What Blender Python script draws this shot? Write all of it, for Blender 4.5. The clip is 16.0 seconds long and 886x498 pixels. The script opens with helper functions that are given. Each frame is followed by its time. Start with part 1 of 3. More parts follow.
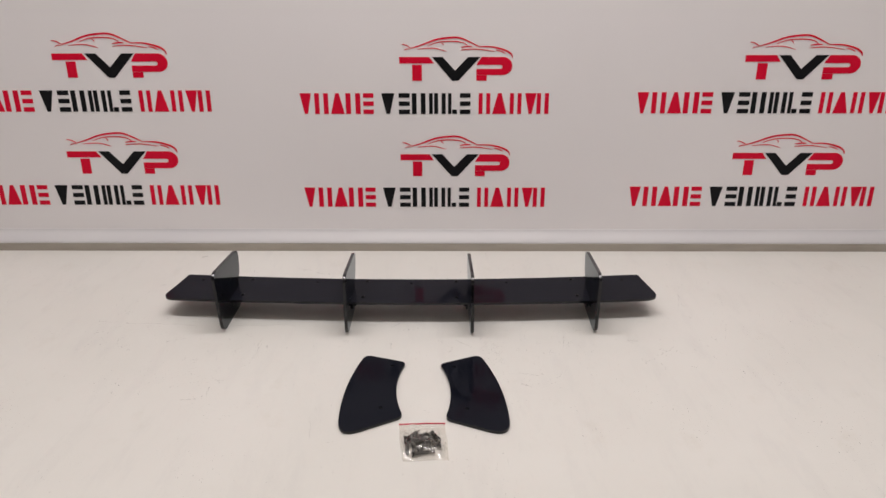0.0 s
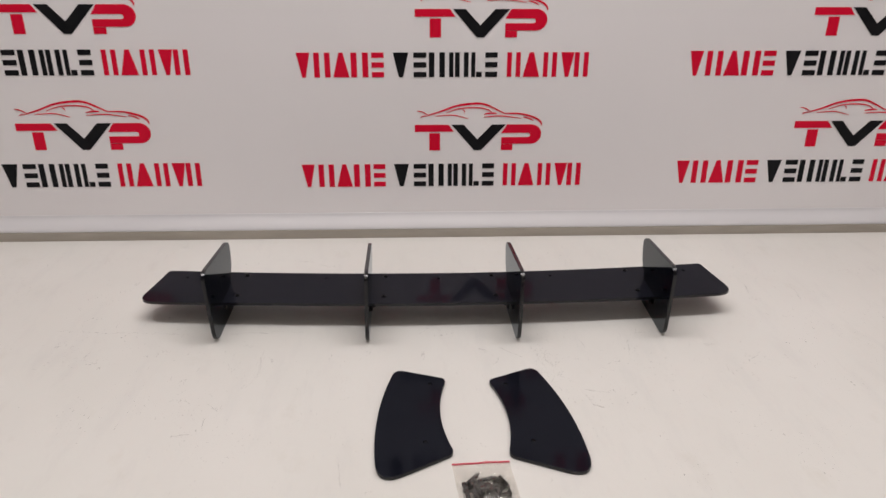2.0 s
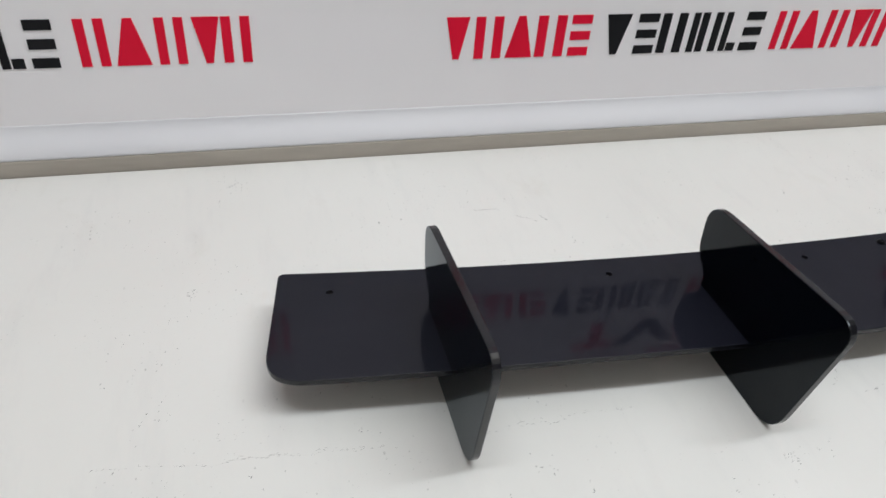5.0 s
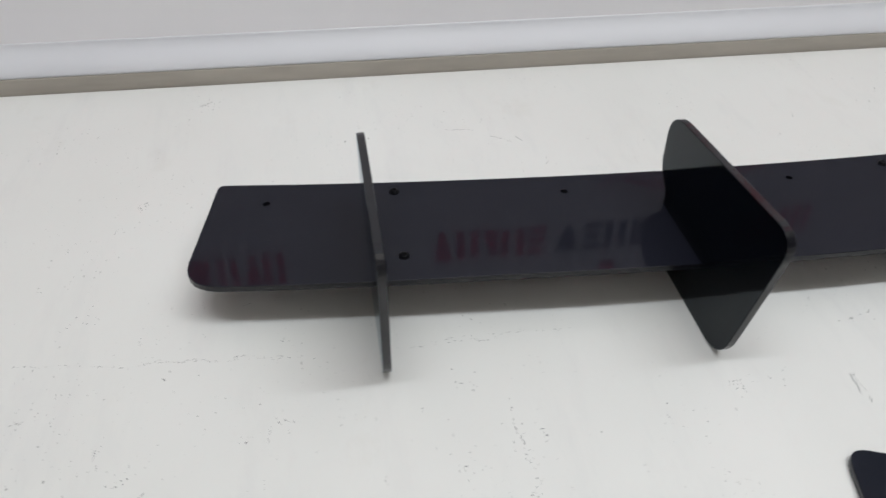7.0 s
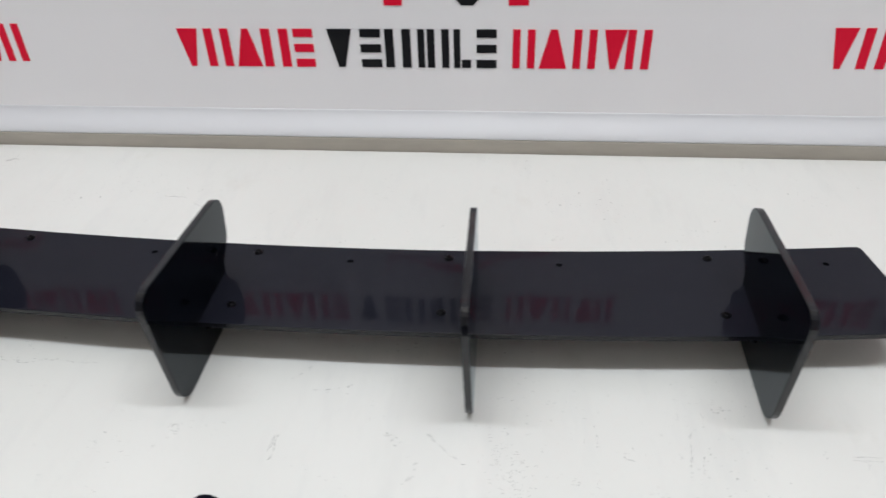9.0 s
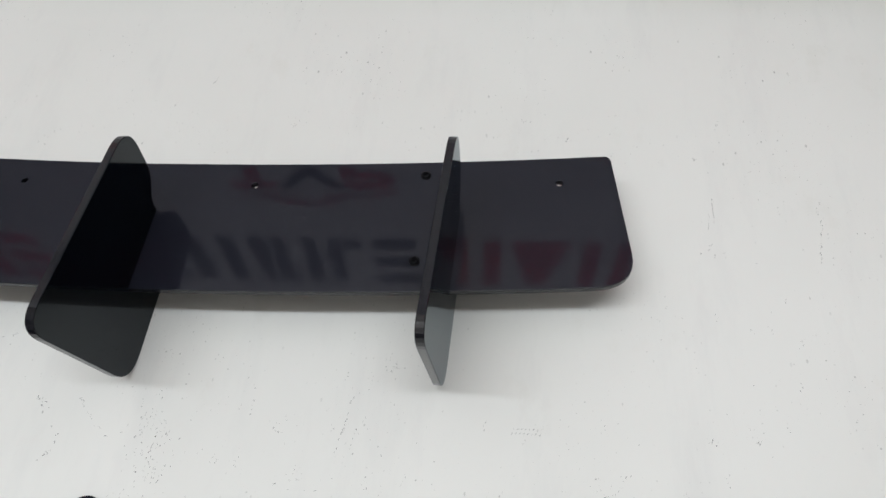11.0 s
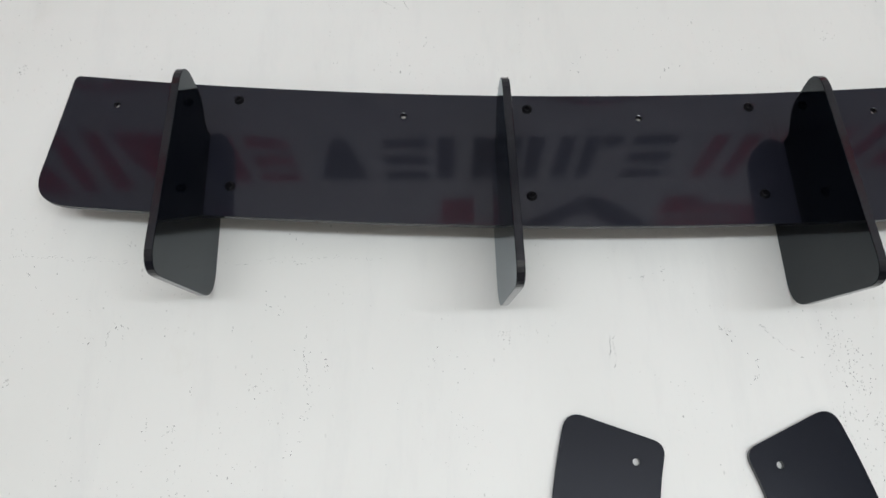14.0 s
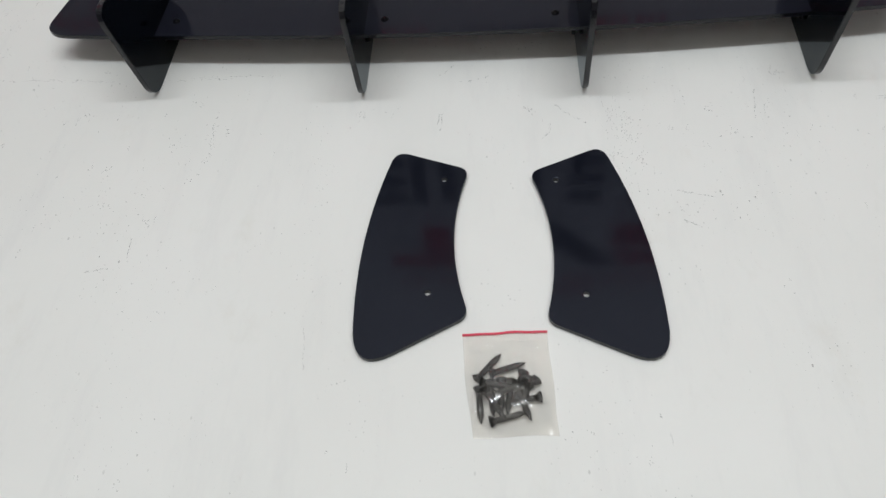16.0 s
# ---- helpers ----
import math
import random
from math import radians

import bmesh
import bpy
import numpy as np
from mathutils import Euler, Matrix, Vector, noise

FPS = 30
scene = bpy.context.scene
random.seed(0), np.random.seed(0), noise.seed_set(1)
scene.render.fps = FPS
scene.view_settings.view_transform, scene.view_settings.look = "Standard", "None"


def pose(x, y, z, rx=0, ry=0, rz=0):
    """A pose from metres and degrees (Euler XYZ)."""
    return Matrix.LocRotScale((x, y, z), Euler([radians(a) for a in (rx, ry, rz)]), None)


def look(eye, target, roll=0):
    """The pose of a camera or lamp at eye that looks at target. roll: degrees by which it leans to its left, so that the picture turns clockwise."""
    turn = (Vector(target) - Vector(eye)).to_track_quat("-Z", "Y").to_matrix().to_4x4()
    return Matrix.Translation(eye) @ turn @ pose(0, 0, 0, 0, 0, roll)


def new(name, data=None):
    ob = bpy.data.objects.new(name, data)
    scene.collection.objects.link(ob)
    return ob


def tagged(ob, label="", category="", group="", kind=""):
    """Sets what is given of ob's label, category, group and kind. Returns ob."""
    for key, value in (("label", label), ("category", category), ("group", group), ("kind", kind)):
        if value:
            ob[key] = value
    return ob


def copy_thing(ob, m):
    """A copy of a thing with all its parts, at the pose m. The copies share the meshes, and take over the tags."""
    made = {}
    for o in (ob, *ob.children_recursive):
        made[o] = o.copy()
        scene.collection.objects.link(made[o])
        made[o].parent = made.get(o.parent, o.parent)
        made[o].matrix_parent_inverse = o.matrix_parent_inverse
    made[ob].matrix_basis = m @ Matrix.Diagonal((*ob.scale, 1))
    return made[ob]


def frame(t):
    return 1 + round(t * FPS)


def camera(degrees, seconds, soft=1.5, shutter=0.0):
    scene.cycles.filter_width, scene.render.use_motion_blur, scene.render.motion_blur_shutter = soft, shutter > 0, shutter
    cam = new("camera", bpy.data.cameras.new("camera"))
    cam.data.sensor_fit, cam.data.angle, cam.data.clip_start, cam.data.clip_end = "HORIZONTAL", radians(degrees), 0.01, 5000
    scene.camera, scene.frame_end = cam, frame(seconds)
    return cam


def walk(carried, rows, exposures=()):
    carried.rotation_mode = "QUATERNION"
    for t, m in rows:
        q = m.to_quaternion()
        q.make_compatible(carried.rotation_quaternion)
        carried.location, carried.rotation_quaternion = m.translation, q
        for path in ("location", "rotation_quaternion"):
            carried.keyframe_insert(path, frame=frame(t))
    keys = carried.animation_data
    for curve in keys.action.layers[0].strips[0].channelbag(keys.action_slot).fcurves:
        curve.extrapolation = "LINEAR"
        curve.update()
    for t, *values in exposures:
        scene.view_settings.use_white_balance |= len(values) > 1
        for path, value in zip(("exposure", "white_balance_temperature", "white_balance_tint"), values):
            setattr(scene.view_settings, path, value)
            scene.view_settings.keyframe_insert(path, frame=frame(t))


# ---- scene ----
cam = camera(62.3, 16.0, soft=1.5, shutter=0.2)
PATH = [
    (0, (0.045, -1.052, 0.49), (0.063, 0.818, -0.22), -0.1),
    (0.5, (0.029, -1.051, 0.485), (0.053, 0.821, -0.217), -0.3),
    (1, (0.014, -1.042, 0.488), (0.052, 0.825, -0.227), 0.0),
    (1.5, (-0.03, -0.987, 0.471), (0.057, 0.87, -0.268), 0.6),
    (2, (-0.039, -0.873, 0.441), (0.067, 0.968, -0.331), 0.2),
    (2.5, (-0.022, -0.691, 0.417), (0.073, 1.124, -0.418), -0.9),
    (3, (-0.008, -0.555, 0.387), (0.082, 1.23, -0.512), -1.7),
    (3.5, (-0.039, -0.452, 0.364), (0.108, 1.28, -0.616), -1.2),
    (4, (-0.138, -0.382, 0.355), (0.162, 1.293, -0.695), 1.4),
    (4.5, (-0.276, -0.342, 0.354), (0.147, 1.246, -0.785), 4.1),
    (4.7, (-0.322, -0.325, 0.347), (0.141, 1.223, -0.832), 5.2),
    (6.8, (-0.325, -0.328, 0.307), (0.014, 1.117, -1.033), 2.1),
    (7, (-0.28, -0.342, 0.306), (-0.018, 1.139, -1.013), 1.1),
    (7.5, (-0.196, -0.362, 0.315), (-0.098, 1.195, -0.935), -0.4),
    (8, (-0.118, -0.397, 0.335), (-0.119, 1.218, -0.845), -0.8),
    (8.5, (-0.03, -0.439, 0.353), (-0.095, 1.203, -0.788), -0.9),
    (9, (0.112, -0.415, 0.343), (-0.042, 1.207, -0.817), -2.0),
    (9.5, (0.242, -0.371, 0.326), (0.019, 1.198, -0.895), -2.9),
    (9.7, (0.274, -0.353, 0.326), (0.022, 1.189, -0.923), -3.4),
    (11.8, (0.25, -0.211, 0.416), (0.142, 0.491, -1.454), -8.5),
    (12, (0.231, -0.215, 0.417), (0.190, 0.467, -1.463), -4.8),
    (12.5, (0.127, -0.222, 0.422), (0.151, 0.453, -1.46), -0.1),
    (13, (0.009, -0.213, 0.42), (0.058, 0.421, -1.476), 2.0),
    (13.5, (-0.083, -0.214, 0.419), (-0.043, 0.44, -1.47), 1.6),
    (14, (-0.122, -0.236, 0.435), (-0.112, 0.476, -1.434), -0.9),
    (14.5, (-0.091, -0.29, 0.455), (-0.151, 0.627, -1.321), -5.4),
    (15, (-0.026, -0.415, 0.457), (-0.201, 0.689, -1.202), -9.8),
    (15.5, (0.016, -0.5, 0.4155), (-0.177, 0.613, -1.2307), -10.2),
    (16, (0.028, -0.563, 0.407), (-0.136, 0.616, -1.2), -7.8),
]
# where the camera swings on between the fitted rows
TURNS = [
    (5.75, (-0.385, -0.322, 0.312), (0.110, 1.185, -0.945), 3.8),
    (10.75, (0.315, -0.285, 0.362), (0.125, 0.935, -1.205), -5.0),
]
EXPOSURES = [(0, -0.04, 7130, 17), (2.0, -0.06, 7060, 17), (2.5, 0.02, 7000, 17), (3.0, 0.13, 6480, 12), (4.5, 0.20, 6400, 9), (7, 0.12, 6360, 9), (8, 0.21, 6360, 9), (9, 0.26, 6360, 9), (12.0, 0.05, 6370, 8), (13.0, 0.10, 6370, 8), (14.0, 0.13, 6360, 8), (14.5, 0.17, 6350, 8), (15.5, 0.12, 6360, 8), (16, 0.0, 6360, 8)]
walk(cam, [(t, look(eye, target, roll)) for t, eye, target, roll in sorted(PATH + TURNS)], EXPOSURES)

# ---------------------------------------------------------------- light
world = bpy.data.worlds.new("world")
world.use_nodes = True
world.node_tree.nodes["Background"].inputs[0].default_value = (0.8, 0.85, 1.0, 1)
world.node_tree.nodes["Background"].inputs[1].default_value = 0.05
scene.world = world


COOL, WARM = (0.935, 0.982, 1.03), (1.0, 0.955, 0.90)


def strip_light(name, x, y, z, length, width, watts, colour, tip=0):
    data = bpy.data.lights.new(name, "AREA")
    data.shape, data.size, data.size_y = "RECTANGLE", length, width
    data.energy, data.color = watts, colour
    ob = new(name, data)
    ob.matrix_world = pose(x, y, z, tip)
    return ob


# tube over the bench, placed by the plate's sharp front shadow edge
strip_light("overhead_light", 0.05, -0.34, 1.60, 1.8, 0.10, 14.9, COOL)
# upward fill, added to brighten the ceiling that the acrylic reflects
strip_light("overhead_light", 0.05, -0.34, 1.62, 1.8, 0.10, 18, WARM, 180)
# unseen wide fill from behind the camera, added to lift banner and shadows
strip_light("room_fill_light", 0.05, -2.1, 2.15, 1.8, 1.1, 6.5, WARM)


# ---------------------------------------------------------------- materials
def material(name, colour, rough=0.5, metal=0.0, ior=1.5):
    m = bpy.data.materials.new(name)
    m.use_nodes = True
    b = m.node_tree.nodes["Principled BSDF"]
    b.inputs["Base Color"].default_value = (*colour, 1)
    b.inputs["Roughness"].default_value = rough
    b.inputs["Metallic"].default_value = metal
    b.inputs["IOR"].default_value = ior
    return m


def node(m, kind, **values):
    n = m.node_tree.nodes.new(kind)
    for key, value in values.items():
        n.inputs[key].default_value = value
    return n


def link(m, a, b):
    m.node_tree.links.new(a, b)


def place(m):
    return node(m, "ShaderNodeNewGeometry").outputs["Position"]


def grain(m, scale, detail=4.0, rough=0.55, stretch=None):
    n = node(m, "ShaderNodeTexNoise", Scale=scale, Detail=detail, Roughness=rough)
    where = place(m)
    if stretch:
        t = node(m, "ShaderNodeMapping", Scale=stretch)
        link(m, where, t.inputs["Vector"])
        where = t.outputs[0]
    link(m, where, n.inputs["Vector"])
    return n.outputs["Fac"]


def ramp(m, source, stops):
    n = m.node_tree.nodes.new("ShaderNodeValToRGB")
    while len(n.color_ramp.elements) < len(stops):
        n.color_ramp.elements.new(0.5)
    for e, (at, colour) in zip(n.color_ramp.elements, stops):
        e.position, e.color = at, (*colour, 1) if len(colour) == 3 else colour
    link(m, source, n.inputs[0])
    return n.outputs[0]


def blend(m, a, b, fac, how="MIX"):
    n = m.node_tree.nodes.new("ShaderNodeMix")
    n.data_type, n.blend_type = "RGBA", how
    for value, socket in ((fac, n.inputs[0]), (a, n.inputs[6]), (b, n.inputs[7])):
        if hasattr(value, "links"):
            link(m, value, socket)
        else:
            socket.default_value = value
    return n.outputs[2]


def base(m, socket):
    link(m, socket, m.node_tree.nodes["Principled BSDF"].inputs["Base Color"])


def roughness(m, source, low, high):
    n = node(m, "ShaderNodeMapRange")
    n.inputs["To Min"].default_value, n.inputs["To Max"].default_value = low, high
    link(m, source, n.inputs["Value"])
    link(m, n.outputs[0], m.node_tree.nodes["Principled BSDF"].inputs["Roughness"])


def relief(m, source, strength, distance):
    n = node(m, "ShaderNodeBump", Strength=strength, Distance=distance)
    link(m, source, n.inputs["Height"])
    link(m, n.outputs[0], m.node_tree.nodes["Principled BSDF"].inputs["Normal"])


def grey(v):
    return (v, v, v)


def dots(m, scale, size, stretch=(1, 1, 1)):
    """Sparse dark specks of uneven size on white, as a colour."""
    t = node(m, "ShaderNodeMapping", Scale=stretch)
    link(m, place(m), t.inputs["Vector"])
    n = node(m, "ShaderNodeTexVoronoi", Scale=scale)
    n.voronoi_dimensions = "2D"
    link(m, t.outputs[0], n.inputs["Vector"])
    pick = node(m, "ShaderNodeSeparateColor")
    link(m, n.outputs["Color"], pick.inputs[0])
    reach = node(m, "ShaderNodeMapRange")
    for key, value in (("From Min", 0.86), ("From Max", 1.0), ("To Min", 0.0), ("To Max", size * 2)):
        reach.inputs[key].default_value = value
    link(m, pick.outputs[0], reach.inputs["Value"])
    near = m.node_tree.nodes.new("ShaderNodeMath")
    near.operation = "SUBTRACT"
    link(m, n.outputs["Distance"], near.inputs[0])
    link(m, reach.outputs[0], near.inputs[1])
    return ramp(m, near.outputs[0], [(0.0, (0.42, 0.42, 0.41)), (0.03, grey(1))])


def gloss_over(name, body, sheen, haze, haze_rough, floor, gain, index, smear, wave):
    """Black acrylic: a dark body, a faint broad haze, and a clear gloss that grows towards glancing angles."""
    m = bpy.data.materials.new(name)
    m.use_nodes = True
    m.node_tree.nodes.clear()
    out = node(m, "ShaderNodeOutputMaterial")
    dark = node(m, "ShaderNodeBsdfDiffuse")
    link(m, ramp(m, grain(m, 34, 6, 0.7, (0.5, 1, 1)), body), dark.inputs["Color"])
    soft = node(m, "ShaderNodeBsdfGlossy", Color=(*sheen, 1), Roughness=haze_rough)
    clear = node(m, "ShaderNodeBsdfGlossy", Color=(*sheen, 1))
    spread = node(m, "ShaderNodeMapRange")
    spread.inputs["To Min"].default_value, spread.inputs["To Max"].default_value = smear
    link(m, grain(m, 22, 5), spread.inputs["Value"])
    link(m, spread.outputs[0], clear.inputs["Roughness"])
    if wave:
        bend = node(m, "ShaderNodeBump", Strength=wave, Distance=0.002)
        link(m, grain(m, 9, 2), bend.inputs["Height"])
        link(m, bend.outputs[0], clear.inputs["Normal"])
    facing = node(m, "ShaderNodeFresnel", IOR=index)
    amount = m.node_tree.nodes.new("ShaderNodeMath")
    amount.operation = "MULTIPLY_ADD"
    amount.inputs[1].default_value, amount.inputs[2].default_value = gain, floor
    link(m, facing.outputs[0], amount.inputs[0])
    hazed, glossy = node(m, "ShaderNodeMixShader", Fac=haze), node(m, "ShaderNodeMixShader")
    link(m, dark.outputs[0], hazed.inputs[1])
    link(m, soft.outputs[0], hazed.inputs[2])
    link(m, amount.outputs[0], glossy.inputs[0])
    link(m, hazed.outputs[0], glossy.inputs[1])
    link(m, clear.outputs[0], glossy.inputs[2])
    link(m, glossy.outputs[0], out.inputs[0])
    return m


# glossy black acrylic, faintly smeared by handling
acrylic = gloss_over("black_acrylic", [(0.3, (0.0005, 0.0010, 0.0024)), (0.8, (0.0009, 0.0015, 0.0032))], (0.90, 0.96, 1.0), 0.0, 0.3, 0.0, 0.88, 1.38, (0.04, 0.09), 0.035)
# same sheet lying flat: gloss, soft haze, body colour lifted to imitate reflected light
lit_acrylic = gloss_over("lit_black_acrylic", [(0.35, (0.0084, 0.0090, 0.0145)), (0.65, (0.0096, 0.0102, 0.0160)), (0.85, (0.0130, 0.0136, 0.0195))], (0.98, 0.97, 1.0), 0.005, 0.30, 0.022, 0.085, 1.45, (0.04, 0.08), 0.0)
# and a darker copy, dimmed to imitate weaker reflections in the two loose pieces
dim_acrylic = gloss_over("dim_black_acrylic", [(0.35, (0.0040, 0.0048, 0.0088)), (0.65, (0.0048, 0.0056, 0.0100)), (0.85, (0.0067, 0.0076, 0.0124))], (0.82, 0.87, 1.0), 0.003, 0.30, 0.016, 0.08, 1.45, (0.05, 0.10), 0.0)

acrylic_edge = material("sawn_acrylic_edge", (0.005, 0.005, 0.008), 0.14, 0, 1.46)
relief(acrylic_edge, grain(acrylic_edge, 300, 3, 0.5, (1, 1, 0.08)), 0.12, 0.0005)

# white laminate, speckled, scuffed and a little stained
laminate = material("white_laminate", (0.78, 0.77, 0.74), 0.32)
tone = ramp(laminate, grain(laminate, 3.2, 5), [(0.3, (0.675, 0.668, 0.64)), (0.7, (0.725, 0.718, 0.695))])
stain = ramp(laminate, grain(laminate, 17, 6, 0.65, (1, 0.6, 1)), [(0.60, grey(1)), (0.78, (0.93, 0.92, 0.90))])
specks = blend(laminate, dots(laminate, 230, 0.05), dots(laminate, 110, 0.03, (1, 0.5, 1)), 1.0, "MULTIPLY")
patch = ramp(laminate, grain(laminate, 11, 3), [(0.47, grey(0.0)), (0.66, grey(1))])
streak = ramp(laminate, grain(laminate, 26, 5, 0.7, (1, 0.22, 1)), [(0.52, grey(1)), (0.80, (0.93, 0.93, 0.94))])
worn = blend(laminate, blend(laminate, tone, stain, 1.0, "MULTIPLY"), streak, 1.0, "MULTIPLY")
base(laminate, blend(laminate, worn, blend(laminate, worn, specks, 1.0, "MULTIPLY"), patch))
roughness(laminate, grain(laminate, 30, 5), 0.40, 0.54)
laminate.node_tree.nodes["Principled BSDF"].inputs["Specular IOR Level"].default_value = 0.4
relief(laminate, grain(laminate, 160, 4), 0.04, 0.0006)

scuff_dirt = material("scuff_dirt", (0.20, 0.20, 0.19), 0.8)
base(scuff_dirt, ramp(scuff_dirt, node(scuff_dirt, "ShaderNodeNewGeometry").outputs["Random Per Island"], [(0.0, (0.07, 0.07, 0.07)), (0.25, (0.26, 0.26, 0.25)), (1.0, (0.56, 0.55, 0.53))]))

# matt banner vinyl, faintly rippled
vinyl = material("banner_vinyl", (0.70, 0.69, 0.70), 0.5)
base(vinyl, ramp(vinyl, grain(vinyl, 2.3, 4), [(0.3, (0.832, 0.808, 0.830)), (0.7, (0.862, 0.840, 0.860))]))
relief(vinyl, grain(vinyl, 3.2, 3, 0.5, (1, 1, 0.5)), 0.22, 0.02)
roughness(vinyl, grain(vinyl, 40, 3), 0.42, 0.55)

hem_vinyl = material("hem_vinyl", (0.75, 0.75, 0.78), 0.40)
base(hem_vinyl, ramp(hem_vinyl, grain(hem_vinyl, 5, 3, 0.5, (1, 1, 4)), [(0.3, (0.66, 0.655, 0.685)), (0.7, (0.70, 0.695, 0.72))]))

red_ink = material("red_print", (0.55, 0.008, 0.030), 0.45)
base(red_ink, ramp(red_ink, grain(red_ink, 30, 3), [(0.3, (0.70, 0.004, 0.032)), (0.7, (0.76, 0.006, 0.040))]))
black_ink = material("black_print", (0.012, 0.012, 0.013), 0.45)
base(black_ink, ramp(black_ink, grain(black_ink, 30, 3), [(0.3, (0.006, 0.006, 0.008)), (0.7, (0.010, 0.010, 0.012))]))

for ink in (red_ink, black_ink):
    ink.node_tree.nodes["Principled BSDF"].inputs["Specular IOR Level"].default_value = 0.15

edging = material("taupe_edging", (0.40, 0.36, 0.31), 0.5)
base(edging, ramp(edging, grain(edging, 14, 4, 0.6, (1, 1, 6)), [(0.3, (0.36, 0.325, 0.28)), (0.7, (0.43, 0.39, 0.34))]))

bolt_black = material("black_oxide_steel", (0.010, 0.009, 0.008), 0.42, 0.0, 1.24)
relief(bolt_black, grain(bolt_black, 500, 2), 0.1, 0.0003)
socket_steel = material("black_screw_steel", (0.003, 0.003, 0.004), 0.30, 0.0, 1.20)
relief(socket_steel, grain(socket_steel, 700, 2), 0.08, 0.0002)
bracket_black = material("black_bracket_plastic", (0.005, 0.005, 0.006), 0.5, 0, 1.3)
relief(bracket_black, grain(bracket_black, 300, 3), 0.15, 0.0005)

plaster = material("painted_plaster", (0.62, 0.61, 0.59), 0.8)
base(plaster, ramp(plaster, grain(plaster, 2, 4), [(0.3, (0.58, 0.57, 0.55)), (0.7, (0.66, 0.65, 0.63))]))
ceiling_paint = material("ceiling_paint", (0.75, 0.75, 0.73), 0.85)
base(ceiling_paint, ramp(ceiling_paint, grain(ceiling_paint, 2, 4), [(0.3, (0.72, 0.72, 0.70)), (0.7, (0.78, 0.78, 0.76))]))
concrete = material("grey_floor", (0.22, 0.22, 0.21), 0.7)
base(concrete, ramp(concrete, grain(concrete, 6, 5), [(0.3, (0.18, 0.18, 0.17)), (0.7, (0.26, 0.26, 0.25))]))
leg_steel = material("grey_painted_steel", (0.3, 0.3, 0.31), 0.45)
roughness(leg_steel, grain(leg_steel, 20, 3), 0.35, 0.55)


def film_material(name, tint, milk, gloss, rough):
    """Thin clear plastic: mostly see-through, a little milky, with a gloss on top."""
    m = bpy.data.materials.new(name)
    m.use_nodes = True
    m.node_tree.nodes.clear()
    out = node(m, "ShaderNodeOutputMaterial")
    clear = node(m, "ShaderNodeBsdfTransparent", Color=(*tint, 1))
    milky = node(m, "ShaderNodeBsdfDiffuse", Color=(0.74, 0.69, 0.64, 1))
    shine = node(m, "ShaderNodeBsdfGlossy", Color=(1, 1, 1, 1), Roughness=rough)
    facing = node(m, "ShaderNodeFresnel", IOR=gloss)
    mix_a, mix_b = node(m, "ShaderNodeMixShader", Fac=milk), node(m, "ShaderNodeMixShader")
    wrinkle = node(m, "ShaderNodeBump", Strength=0.5, Distance=0.001)
    link(m, grain(m, 120, 4, 0.5, (1, 0.5, 1)), wrinkle.inputs["Height"])
    link(m, wrinkle.outputs[0], shine.inputs["Normal"])
    link(m, wrinkle.outputs[0], facing.inputs["Normal"])
    link(m, clear.outputs[0], mix_a.inputs[1])
    link(m, milky.outputs[0], mix_a.inputs[2])
    link(m, facing.outputs[0], mix_b.inputs[0])
    link(m, mix_a.outputs[0], mix_b.inputs[1])
    link(m, shine.outputs[0], mix_b.inputs[2])
    link(m, mix_b.outputs[0], out.inputs[0])
    return m


bag_film = film_material("clear_bag_film", (0.925, 0.91, 0.892), 0.06, 1.55, 0.13)
seal_red = material("red_seal", (0.62, 0.05, 0.09), 0.4)
roughness(seal_red, grain(seal_red, 60, 3), 0.3, 0.5)


# ---------------------------------------------------------------- mesh helpers
def part(name, bm, mat, parent=None, label="", at=None):
    bmesh.ops.recalc_face_normals(bm, faces=bm.faces)
    mesh = bpy.data.meshes.new(name)
    bm.to_mesh(mesh)
    bm.free()
    for m in mat if isinstance(mat, (list, tuple)) else (mat,):
        mesh.materials.append(m)
    ob = new(name, mesh)
    if parent:
        ob.parent = parent
    if at is not None:
        ob.matrix_basis = at
    return tagged(ob, label)


def empty(name, at):
    ob = new(name)
    ob.empty_display_size = 0.02
    ob.matrix_world = at
    return ob


def add_box(bm, x0, x1, y0, y1, z0, z1, bevel=0.0, segments=2):
    made = bmesh.ops.create_cube(bm, size=1)["verts"]
    bmesh.ops.transform(bm, verts=made, matrix=Matrix.LocRotScale(
        ((x0 + x1) / 2, (y0 + y1) / 2, (z0 + z1) / 2), None, (x1 - x0, y1 - y0, z1 - z0)))
    if bevel:
        edges = list({e for v in made for e in v.link_edges})
        bmesh.ops.bevel(bm, geom=edges, offset=bevel, segments=segments, profile=0.5, affect="EDGES")


